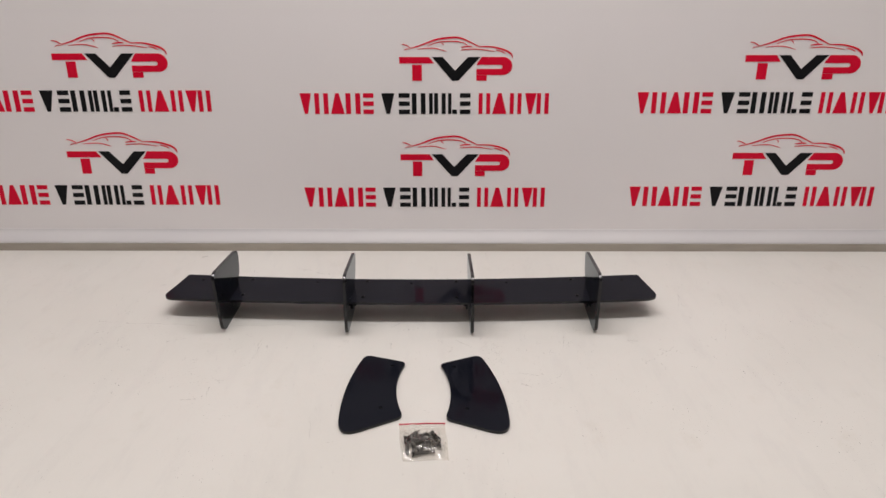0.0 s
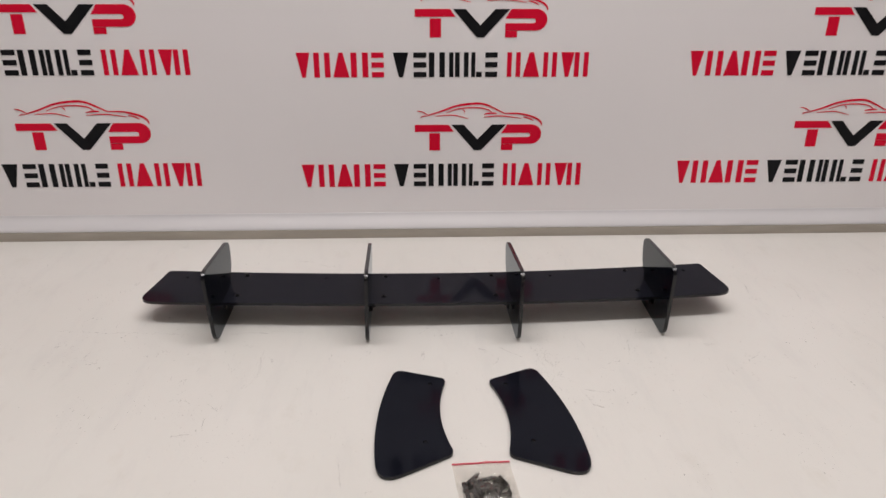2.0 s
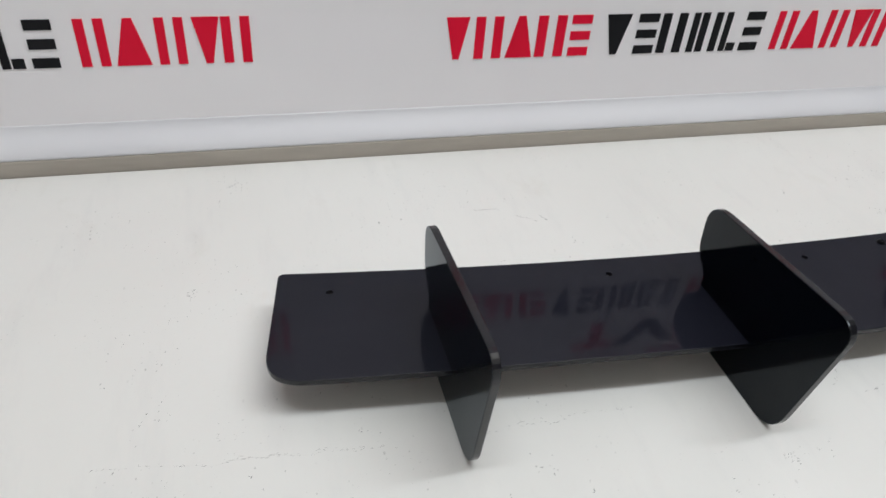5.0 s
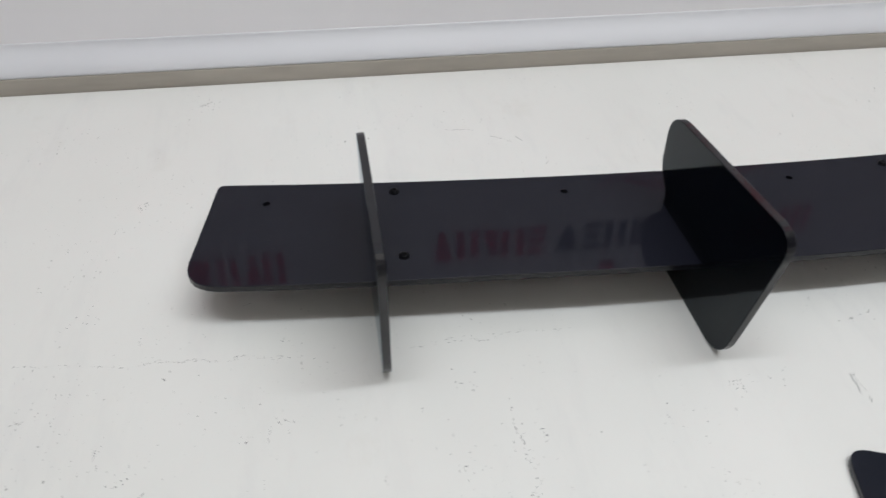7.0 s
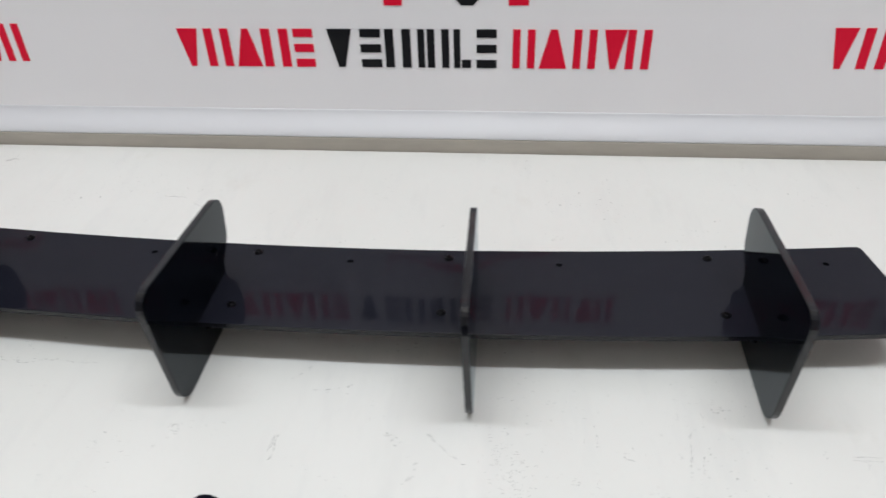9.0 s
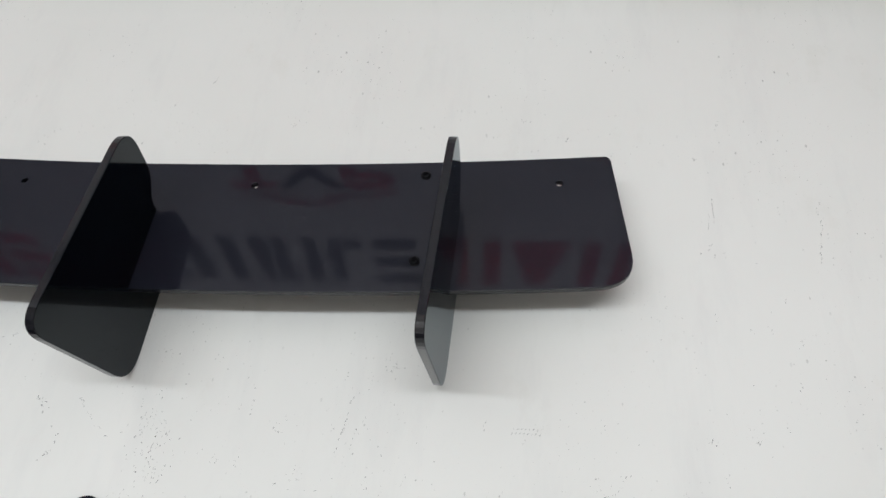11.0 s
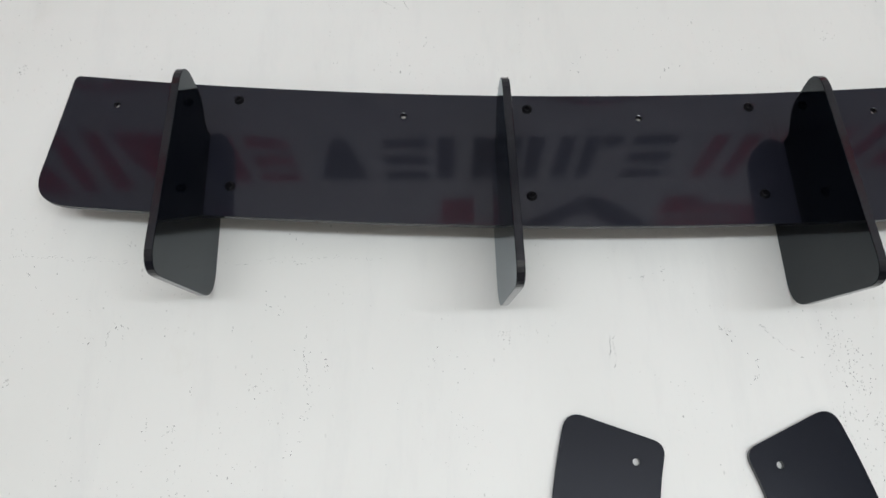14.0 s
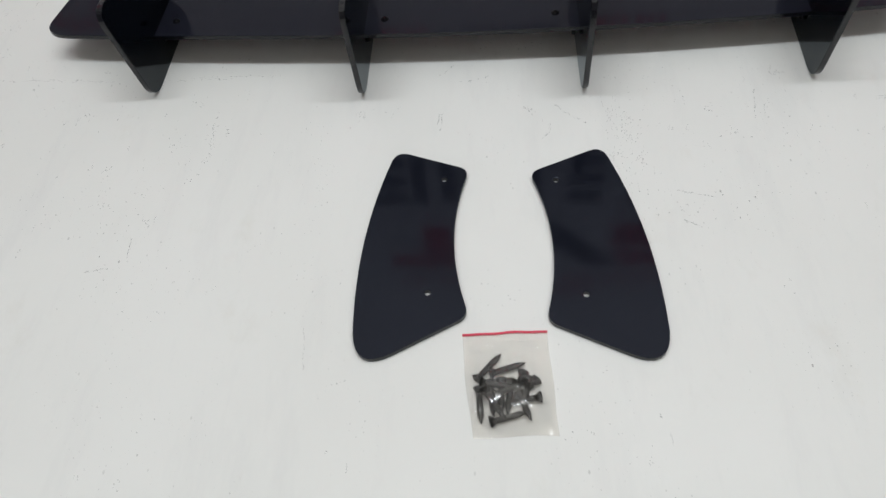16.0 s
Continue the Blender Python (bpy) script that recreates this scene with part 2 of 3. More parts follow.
def rounded(corners, bulge=None, steps=8, along=14):
    """An outline through corners (x, y, radius), rounded; bulge[i] bows the edge that leaves corner i, outwards to the right of its way."""
    bulge = bulge or {}
    n = len(corners)
    pts = [Vector(c[:2]) for c in corners]

    def bow(i, s):
        a, b = pts[i], pts[(i + 1) % n]
        d = b - a
        side = Vector((d.y, -d.x)).normalized()
        return a + d * s + side * bulge.get(i, 0) * 4 * s * (1 - s)

    out = []
    for i in range(n):
        r, p = corners[i][2], pts[i]
        before, after = (i - 1) % n, i
        sb = 1 - min(0.45, r / (pts[i] - pts[before]).length)
        sa = min(0.45, r / (pts[(i + 1) % n] - p).length)
        a, b = bow(before, sb), bow(after, sa)
        for k in range(steps + 1):
            s = k / steps
            out.append(a * (1 - s) ** 2 + p * 2 * s * (1 - s) + b * s * s)
        last = 1 - min(0.45, corners[(i + 1) % n][2] / (pts[(i + 1) % n] - p).length)
        if i in bulge:
            for k in range(1, along):
                out.append(bow(i, sa + (last - sa) * k / along))
    return out


def slab(bm, outline, z0, z1, holes=(), chamfer=0.0):
    """A plate of that outline between two heights, with round holes (x, y, radius) through it; material 0 faces, 1 edges."""
    loops = [[Vector(p) for p in outline]]
    for x, y, r in holes:
        loops.append([Vector((x + r * math.cos(a), y + r * math.sin(a))) for a in (2 * math.pi * k / 16 for k in range(16))])
    rims = []
    for z in (z0, z1):
        level, edges = [], []
        for loop in loops:
            vs = [bm.verts.new((p.x, p.y, z)) for p in loop]
            es = [bm.edges.new((vs[k], vs[(k + 1) % len(vs)])) for k in range(len(vs))]
            level.append(vs)
            edges += es
        bmesh.ops.triangle_fill(bm, use_beauty=True, use_dissolve=False, edges=edges)
        rims.append(level)
    for low, high in zip(*rims):
        for k in range(len(low)):
            j = (k + 1) % len(low)
            f = bm.faces.new((low[k], low[j], high[j], high[k]))
            f.material_index = 1
    if chamfer:
        bmesh.ops.recalc_face_normals(bm, faces=bm.faces)
        rim = [e for e in bm.edges if len(e.link_faces) == 2 and e.link_faces[0].material_index != e.link_faces[1].material_index]
        bmesh.ops.bevel(bm, geom=rim, offset=chamfer, segments=2, profile=0.5, affect="EDGES")


def lathe(bm, profile, sides=20, at=Matrix()):
    """Turns a profile of (radius, z) about z."""
    rings = [[bm.verts.new(at @ Vector((r * math.cos(a), r * math.sin(a), z))) for a in (2 * math.pi * k / sides for k in range(sides))]
             for r, z in profile]
    for low, high in zip(rings, rings[1:]):
        for k in range(sides):
            f = bm.faces.new((low[k], low[(k + 1) % sides], high[(k + 1) % sides], high[k]))
            f.smooth = True
    bm.faces.new(rings[0])
    bm.faces.new(rings[-1])


# ---------------------------------------------------------------- the room
def room():
    def wall(name, x0, x1, y0, y1, z0, z1, mat, label):
        bm = bmesh.new()
        add_box(bm, x0, x1, y0, y1, z0, z1)
        tagged(part(name, bm, mat), label, "wall" if "wall" in name else name, kind="structure")

    wall("wall_north", -2.3, 2.3, 0.30, 0.42, -0.9, 2.2, plaster, "plain pale painted wall behind the banner")
    wall("wall_south", -2.3, 2.3, -3.12, -3.0, -0.9, 2.2, plaster, "plain pale painted wall")
    wall("wall_west", -2.42, -2.3, -3.12, 0.42, -0.9, 2.2, plaster, "plain pale painted side wall")
    wall("wall_east", 2.3, 2.42, -3.12, 0.42, -0.9, 2.2, plaster, "plain pale painted side wall")
    wall("floor", -2.42, 2.42, -3.12, 0.42, -1.0, -0.9, concrete, "plain grey floor")
    wall("ceiling", -2.42, 2.42, -3.12, 0.42, 2.2, 2.3, ceiling_paint, "plain white ceiling")


room()

TURN = -1.05  # degrees by which bench and banner are turned


def workbench():
    bench = tagged(empty("workbench", pose(0, 0, 0, 0, 0, TURN)), "long workbench with scuffed white laminate top and taupe rear edging", "table")
    bm = bmesh.new()
    add_box(bm, -1.5, 1.5, -0.68, 0.2310, -0.03, 0.0, 0.002)
    part("tabletop", bm, laminate, bench, "scuffed white laminate top")
    bm = bmesh.new()
    add_box(bm, -1.5, 1.5, 0.2314, 0.262, -0.03, 0.0134, 0.0012)
    part("rear_edging", bm, edging, bench, "taupe rear edging strip")
    for x in (-1.4, 1.4):
        for y in (-0.6, 0.18):
            bm = bmesh.new()
            add_box(bm, x - 0.025, x + 0.025, y - 0.025, y + 0.025, -0.9, -0.0305, 0.003)
            part("leg", bm, leg_steel, bench, "grey steel leg")


workbench()


# ---------------------------------------------------------------- the banner
def flat_shape(bm, outline, depth=0.0007):
    """A thin printed shape in the x, z plane, facing -y."""
    front = [bm.verts.new((x, -depth, z)) for x, z in outline]
    back = [bm.verts.new((x, 0, z)) for x, z in outline]
    edges = []
    for k in range(len(front)):
        j = (k + 1) % len(front)
        edges.append(bm.edges.new((front[k], front[j])))
        bm.faces.new((front[k], front[j], back[j], back[k]))
    bmesh.ops.triangle_fill(bm, use_beauty=True, use_dissolve=False, edges=edges)


def stroke(bm, points, width):
    """A tapered printed line through points (x, z), smoothed."""
    line = []
    for i in range(len(points) - 1):
        p0, p1, p2, p3 = (Vector(points[max(0, min(len(points) - 1, i + k))]) for k in (-1, 0, 1, 2))
        for k in range(6):
            s = k / 6
            line.append(0.5 * (2 * p1 + (p2 - p0) * s + (2 * p0 - 5 * p1 + 4 * p2 - p3) * s * s + (3 * p1 - p0 - 3 * p2 + p3) * s ** 3))
    line.append(Vector(points[-1]))
    left, right = [], []
    for i, p in enumerate(line):
        d = (line[min(i + 1, len(line) - 1)] - line[max(i - 1, 0)]).normalized()
        w = width * (0.35 + 0.65 * math.sin(math.pi * min(1, max(0, i / (len(line) - 1))) * 0.92 + 0.12))
        side = Vector((-d.y, d.x)) * w / 2
        left.append(p + side)
        right.append(p - side)
    flat_shape(bm, [tuple(p) for p in left + right[::-1]])


def arc(cx, cz, rx, rz, a0, a1, n=8):
    return [(cx + rx * math.cos(radians(a0 + (a1 - a0) * k / n)), cz + rz * math.sin(radians(a0 + (a1 - a0) * k / n))) for k in range(n + 1)]


def box2(x0, x1, z0, z1, lean=0.0):
    return [(x0, z0), (x1, z0), (x1 + lean, z1), (x0 + lean, z1)]


# plain bars and wedges that stand for the printed marks, in a unit cell
SHAPES = {
    "wedge": [[(0.08, 1), (0.92, 1), (0.61, 0), (0.39, 0)]],
    "peak": [[(0.06, 0), (0.39, 1), (0.61, 1), (0.94, 0)]],
    "pair": [box2(0, 0.32, 0, 1), box2(0.62, 0.94, 0, 1)],
    "bars": [box2(0.02, 0.96, 0, 0.21), box2(0.02, 0.96, 0.395, 0.605), box2(0.02, 0.96, 0.79, 1)],
    "bar": [box2(0, 1, 0, 1)],
    "slim": [box2(0, 0.36, 0, 1), box2(0.44, 0.95, 0, 0.21)],
}
# the three lines: kind of shape, its left and right edge from the first one, in metres
WORDS = {
    "red_first": [("wedge", 0, 0.024), ("pair", 0.028, 0.054), ("peak", 0.055, 0.083), ("pair", 0.084, 0.112), ("bars", 0.115, 0.135)],
    "black_middle": [("wedge", 0.146, 0.174), ("bars", 0.179, 0.200), ("pair", 0.203, 0.229), ("bar", 0.234, 0.2405), ("pair", 0.243, 0.265), ("slim", 0.268, 0.285), ("bars", 0.289, 0.309)],
    "red_last": [("pair", 0.323, 0.345), ("peak", 0.346, 0.375), ("pair", 0.379, 0.401), ("wedge", 0.404, 0.428), ("pair", 0.427, 0.450)],
}
BANNER_Y = 0.2445


def printed_mark(banner, x, z, size=1.0):
    """One emblem with its line of shapes: x of the line's left end, z of its foot."""
    at = pose(x, BANNER_Y, z) @ Matrix.Diagonal((size, 1, size, 1))

    def piece(name, outline, mat, label):
        bm = bmesh.new()
        flat_shape(bm, outline)
        part(name, bm, mat, banner, label, at)

    for word, row in WORDS.items():
        red = word != "black_middle"
        for kind, a, b in row:
            for shape in SHAPES[kind]:
                outline = [(a + (b - a) * px, 0.037 * pz) for px, pz in shape]
                piece("printed_bar", outline, red_ink if red else black_ink, ("red" if red else "black") + " printed bar")
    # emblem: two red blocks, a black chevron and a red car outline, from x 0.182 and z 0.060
    ex, ez = 0.182, 0.059
    move = lambda o: [(ex + px, ez + pz) for px, pz in o]  # noqa: E731
    piece("emblem_bar", move([(0, 0.030), (0, 0.041), (0.053, 0.041), (0.061, 0.030)]), red_ink, "red printed bar")
    piece("emblem_post", move(box2(0.0225, 0.0395, 0, 0.0275)), red_ink, "red printed post")
    piece("emblem_chevron", move([(0.0575, 0.041), (0.0765, 0.041), (0.0985, 0.0175), (0.121, 0.041), (0.1425, 0.041), (0.1045, 0), (0.0935, 0)]), black_ink, "black printed chevron")
    piece("emblem_bar", move([(0.145, 0.041), (0.1865, 0.041)] + arc(0.1830, 0.0255, 0.0165, 0.0155, 78, -90, 10) + [(0.1363, 0.0100), (0.1363, 0.0205), (0.1780, 0.0205)] + arc(0.1785, 0.0240, 0.0035, 0.0035, -90, 90, 6) + [(0.1363, 0.0275)]), red_ink, "red printed bar bent round a white slot")
    piece("emblem_post", move(box2(0.1363, 0.1545, 0, 0.0095)), red_ink, "red printed post")
    bm = bmesh.new()
    for pts, w in (([(0.004, 0.063), (0.0125, 0.061), (0.021, 0.0560)], 0.0016),
                   ([(0.009, 0.0525), (0.0125, 0.0545), (0.020, 0.0550)], 0.0013),
                   ([(0.021, 0.0560), (0.038, 0.0610), (0.065, 0.0705), (0.092, 0.0740), (0.108, 0.0730), (0.125, 0.0660), (0.140, 0.0585)], 0.0032),
                   ([(0.140, 0.0585), (0.164, 0.0580), (0.186, 0.0525), (0.197, 0.0455), (0.199, 0.0395)], 0.0030),
                   ([(0.050, 0.0600), (0.071, 0.0665), (0.098, 0.0675), (0.114, 0.0645), (0.121, 0.0590)], 0.0018),
                   ([(0.108, 0.0575), (0.120, 0.0590), (0.128, 0.0588)], 0.0022),
                   ([(0.074, 0.0655), (0.077, 0.0630), (0.078, 0.0600)], 0.0013),
                   ([(0.032, 0.0545), (0.060, 0.0560), (0.083, 0.0505)], 0.0014),
                   ([(0.108, 0.0530), (0.136, 0.0545), (0.167, 0.0505)], 0.0015),
                   ([(0.170, 0.0525), (0.179, 0.0505), (0.186, 0.0470)], 0.0018)):
        stroke(bm, [(ex + px, ez + pz) for px, pz in pts], w)
    part("emblem_car_outline", bm, red_ink, banner, "thin red printed car outline", at)


def printed_banner():
    banner = tagged(empty("printed_banner", pose(0, 0, 0, 0, 0, TURN)), "white vinyl banner printed with red and black emblems behind workbench", "banner")
    bm = bmesh.new()
    nx, rows = 60, [0.0345, 0.3, 0.6, 0.9, 1.2, 1.5]
    for y, flip in ((BANNER_Y, 0), (BANNER_Y + 0.003, 1)):
        grid = [[bm.verts.new((-1.25 + 2.5 * i / nx, y, z)) for i in range(nx + 1)] for z in rows]
        for a, b in zip(grid, grid[1:]):
            for i in range(nx):
                bm.faces.new((a[i], a[i + 1], b[i + 1], b[i])).smooth = True
    part("sheet", bm, vinyl, banner, "matt white vinyl sheet")
    # rolled lower hem, a shallow bulge
    bm = bmesh.new()
    out = [1 - k / 16 for k in range(17)]
    profile = [(BANNER_Y + 0.002, 0.0137)] + [(BANNER_Y - 0.0002 - 0.0124 * u * u * (3 - 2 * u), 0.0137 + 0.0243 * (1 - u)) for u in out] + [(BANNER_Y + 0.002, 0.038)]
    ends = []
    for k in range(81):
        x = -1.25 + 2.5 * k / 80
        wave = 0.0006 * math.sin(9 * x) + 0.0004 * math.sin(23 * x + 1)
        ends.append([bm.verts.new((x, y, z + wave * min(z - 0.0137, 0.010) * 20 * (z < 0.037))) for y, z in profile])
    for a, b in zip(ends, ends[1:]):
        for i in range(len(profile) - 1):
            bm.faces.new((a[i], b[i], b[i + 1], a[i + 1])).smooth = 0 < i < len(profile) - 2
    bm.faces.new(ends[0])
    bm.faces.new(ends[-1])
    part("lower_hem", bm, hem_vinyl, banner, "shiny white rolled lower hem")
    for x, z, size in ((-0.810, 0.0855, 1.005), (-0.2030, 0.0820, 0.987), (0.3926, 0.0838, 0.997), (-0.804, 0.2577, 1.0), (-0.1998, 0.2535, 0.978), (0.3915, 0.2545, 0.995)):
        printed_mark(banner, x, z, size)
    # the large mark higher up, seen only in the gloss of the acrylic
    printed_mark(banner, -0.735, 0.458, 3.0)


printed_banner()


# ---------------------------------------------------------------- the rear diffuser
PLATE_TOP, PLATE_BASE = 0.0334, 0.0294
CURVE = 0.155  # how strongly the plate's long edges sweep back
HALF_FIN = 0.00225
TILT, PIVOT = -0.8, -0.027  # the plate leans back a little about this line


def sweep(x, y):
    return y + CURVE * x * x


def warp(x, y):
    """The plate twists a little past one fin towards its +x end, and its -x end droops and cups: the height it gains at a place."""
    across = y - sweep(x, -0.027)
    if x < 0:
        droop = max(0.0, (-x - 0.20) / 0.14)
        return droop * (0.0145 * across - 0.00165) + min(1.0, droop) * 0.30 * across * across
    lean = -0.40 * max(0.0, min(1.0, (x - 0.080) / 0.018)) - 4.0 * max(0.0, x - 0.098)
    return -across * math.tan(radians(lean))


def plate_outline():
    half_back, half_front = 0.3608, 0.3742
    back = [(x, sweep(x, 0.0180)) for x in np.linspace(0.3565, -0.3565, 71)]
    front = [(x, sweep(x, -0.0725)) for x in np.linspace(-0.350, 0.350, 71)]

    def corner(a, p, b, n=8):
        a, p, b = Vector(a), Vector(p), Vector(b)
        return [tuple(a * (1 - s) ** 2 + p * 2 * s * (1 - s) + b * s * s) for s in (k / n for k in range(1, n))]

    yb, yf = sweep(half_back, 0.0180), sweep(half_front, -0.0725)
    end_b = (half_back + 0.0008, yb - 0.0042)
    end_f = (half_front - 0.0026, yf + 0.020)
    mirror = lambda p: (-p[0], p[1])  # noqa: E731
    left = corner(back[-1], mirror((half_back, yb)), mirror(end_b)) + [mirror(end_b), mirror(end_f)] + corner(mirror(end_f), mirror((half_front, yf)), front[0])
    right = corner(front[-1], (half_front, yf), end_f) + [end_f, end_b] + corner(end_b, (half_back, yb), back[0])
    return [tuple(map(float, p)) for p in back + left + front + right]


def fin_mesh(bm):
    """The side view of a fin, notched behind where it meets the plate, built lying flat in y, z and stood upright."""
    outline = rounded([(-0.1235, 0.0985, 0.016), (-0.1075, 0.0, 0.018), (-0.004, 0.0, 0.012), (-0.0006, 0.0235, 0.003), (-0.0100, 0.0320, 0.002),
                       (-0.0092, 0.0410, 0.004), (0.0042, 0.0515, 0.008), (0.0086, 0.0870, 0.018)])
    slab(bm, [tuple(p) for p in outline], -HALF_FIN, HALF_FIN, (), 0.0004)
    bmesh.ops.transform(bm, verts=bm.verts, matrix=Matrix(((0, 0, 1, 0), (1, 0, 0, 0), (0, 1, 0, 0), (0, 0, 0, 1))))


def screw_head(bm):
    """A low pan head with a cross recess."""
    a, b = 0.0004, 0.0015
    cross = [(a, a), (b, a), (b, -a), (a, -a), (a, -b), (-a, -b), (-a, -a), (-b, -a), (-b, a), (-a, a), (-a, b), (a, b)]
    rings = [[bm.verts.new((r * math.cos(t), r * math.sin(t), z)) for t in (2 * math.pi * k / 20 for k in range(20))]
             for r, z in ((0.0026, 0.0004), (0.0026, 0.0010), (0.0023, 0.0014), (0.0019, 0.0016))]
    for low, high in zip(rings, rings[1:]):
        for k in range(20):
            bm.faces.new((low[k], low[(k + 1) % 20], high[(k + 1) % 20], high[k])).smooth = True
    top = [bm.verts.new((x, y, 0.0016)) for x, y in cross]
    deep = [bm.verts.new((x * 0.8, y * 0.8, 0.0005)) for x, y in cross]
    edges = [bm.edges.new((top[k], top[(k + 1) % 12])) for k in range(12)]
    rim = [bm.edges.get((rings[-1][k], rings[-1][(k + 1) % 20])) for k in range(20)]
    bmesh.ops.triangle_fill(bm, use_beauty=True, use_dissolve=False, edges=edges + rim)
    for k in range(12):
        bm.faces.new((top[k], top[(k + 1) % 12], deep[(k + 1) % 12], deep[k]))
    bm.faces.new(deep)


def rear_diffuser():
    thing = tagged(empty("rear_diffuser", pose(0.0057, -0.0005, 0, 0, 0, -1.15)), "glossy black acrylic rear diffuser standing on four upright fins", "car part")
    holes = [(x, y, 0.0020) for x, y in ((-0.331, 0.0160), (-0.148, 0.0048), (0, 0.0012), (0.148, 0.0048), (0.331, 0.0160))]
    bm = bmesh.new()
    slab(bm, plate_outline(), PLATE_BASE, PLATE_TOP, holes, 0.0004)
    for x in [0.080, 0.086, 0.092, 0.098] + [0.118 + 0.018 * k for k in range(14)] + [-0.20 - 0.016 * k for k in range(11)]:
        bmesh.ops.bisect_plane(bm, geom=bm.verts[:] + bm.edges[:] + bm.faces[:], plane_co=(x, 0, 0), plane_no=(1, 0, 0))
    for k in range(24):
        end = [f for f in bm.faces if f.calc_center_median().x < -0.20]
        near = list({v for f in end for v in f.verts}) + list({e for f in end for e in f.edges})
        bmesh.ops.bisect_plane(bm, geom=near + end, plane_co=(0, -0.060 + 0.0045 * k, 0), plane_no=(0, 1, 0))
    for v in bm.verts:
        fore = max(0.0, min(1.0, (sweep(v.co.x, -0.027) - v.co.y) / 0.045))
        v.co.z += warp(v.co.x, v.co.y)
        v.co.y -= 0.0010 * fore * max(0.0, (-v.co.x - 0.20) / 0.14)
    tilted = pose(0, PIVOT, 0, TILT) @ pose(0, -PIVOT, 0)
    part("base_plate", bm, (lit_acrylic, acrylic_edge), thing, "glossy black swept plate with drilled holes", tilted)
    # each fin: its place, the side of its screws, its set-back, and how it is shifted, leant and turned by a loose fit
    for x, side, near, slip, lean, turn in ((-0.2722, 1, 0.0007, 0.0014, -0.7, 1.25), (-0.0892, 1, 0.0013, -0.0007, 1.3, 1.05),
                                            (0.0893, -1, 0.0025, 0.0008, -0.7, 1.2), (0.2708, -1, 0.0017, 0.0022, -1.1, -1.5)):
        y = CURVE * x * x * 0.72 - 0.0042 - near
        bm = bmesh.new()
        fin_mesh(bm)
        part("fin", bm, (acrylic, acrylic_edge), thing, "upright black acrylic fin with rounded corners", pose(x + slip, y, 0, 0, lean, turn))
        # a small angle bracket under the plate at each screw
        sx = x + side * 0.0192
        for sy in (sweep(sx, 0.0078), sweep(sx, -0.0530)):
            bm = bmesh.new()
            lo, hi = sorted((side * (HALF_FIN + 0.0003), side * 0.0245))
            add_box(bm, lo, hi, -0.0065, 0.0065, PLATE_BASE - 0.0036, PLATE_BASE - 0.0012, 0.0006)
            lo, hi = sorted((side * (HALF_FIN + 0.0003), side * (HALF_FIN + 0.0030)))
            add_box(bm, lo, hi, -0.0065, 0.0065, PLATE_BASE - 0.0125, PLATE_BASE - 0.0020, 0.0006)
            bracket = part("angle_bracket", bm, bracket_black, thing, "small black angle bracket", pose(x, sy, 0))
            bm = bmesh.new()
            lathe(bm, [(0.0022, 0), (0.0022, 0.0030), (0.0014, 0.0036)], 12, pose(side * (HALF_FIN + 0.0030), 0, PLATE_BASE - 0.0080, 0, side * 90))
            part("bolt", bm, socket_steel, bracket, "small black bolt")
            bm = bmesh.new()
            screw_head(bm)
            screw = part("screw", bm, socket_steel, thing, "black cross-head screw", tilted @ pose(sx, sy, PLATE_TOP + warp(sx, sy), 0, 0, 25 + 2900 * sx))
            bm = bmesh.new()
            lathe(bm, [(0.0032, 0), (0.0032, 0.0004), (0.0030, 0.0005), (0.0025, 0.0005)], 20)
            part("washer", bm, socket_steel, screw, "thin black washer")


rear_diffuser()


# ---------------------------------------------------------------- the two loose winglets
def winglet(at, mirror):
    s = -1 if mirror else 1
    corners = [(-0.0370, 0.0305, 0.011), (0.0185, 0.0090, 0.008), (0.0185, -0.1165, 0.008), (-0.0530, -0.1555, 0.027)]
    outline = rounded(corners, {1: 0.0105, 3: -0.0105})
    outline = [(s * p.x, p.y) for p in outline]
    bm = bmesh.new()
    slab(bm, outline, 0.0002, 0.0042, [(0, 0, 0.0021), (s * -0.0089, -0.0986, 0.0021)], 0.0004)
    ob = part("winglet", bm, (dim_acrylic, acrylic_edge), None, "", at)
    return tagged(ob, "flat black acrylic winglet with two holes lying on white bench", "car part", "winglets")


winglet(pose(-0.0140, -0.2040, 0, 0, 0, 0.3), False)
winglet(pose(0.0670, -0.2080, 0, 0, 0, 2.7), True)


# ---------------------------------------------------------------- the bag of screws
BAG = pose(0.0275, -0.3316, 0, 0, 0, 1.5)
BAG_W, BAG_H = 0.0535, 0.0690


def screw_thing():
    """A self-tapping screw along +x, head at the origin."""
    ob = empty("self_tapping_screw", pose(0, 0, 0))
    turn = pose(0, 0, 0, 0, 90, 0)
    bm = bmesh.new()
    lathe(bm, [(0.0006, 0.0002), (0.0012, -0.0006), (0.0030, -0.0004), (0.0037, 0.0000), (0.0036, 0.0005), (0.0026, 0.0018), (0.0019, 0.0034)], 14, turn)
    part("head", bm, bolt_black, ob)
    bm = bmesh.new()
    profile = [(0.0018, 0.0034)]
    for k in range(14):
        z = 0.0040 + 0.0013 * k
        r = 0.00215 if k < 11 else 0.00215 - 0.00040 * (k - 10)
        profile += [(r * 0.74, z), (r, z + 0.0006)]
    profile.append((0.0003, 0.0226))
    lathe(bm, profile, 12, turn)
    part("shank", bm, bolt_black, ob)
    return tagged(ob, "small black self-tapping screw inside the clear bag", "screw", "screws in the bag")


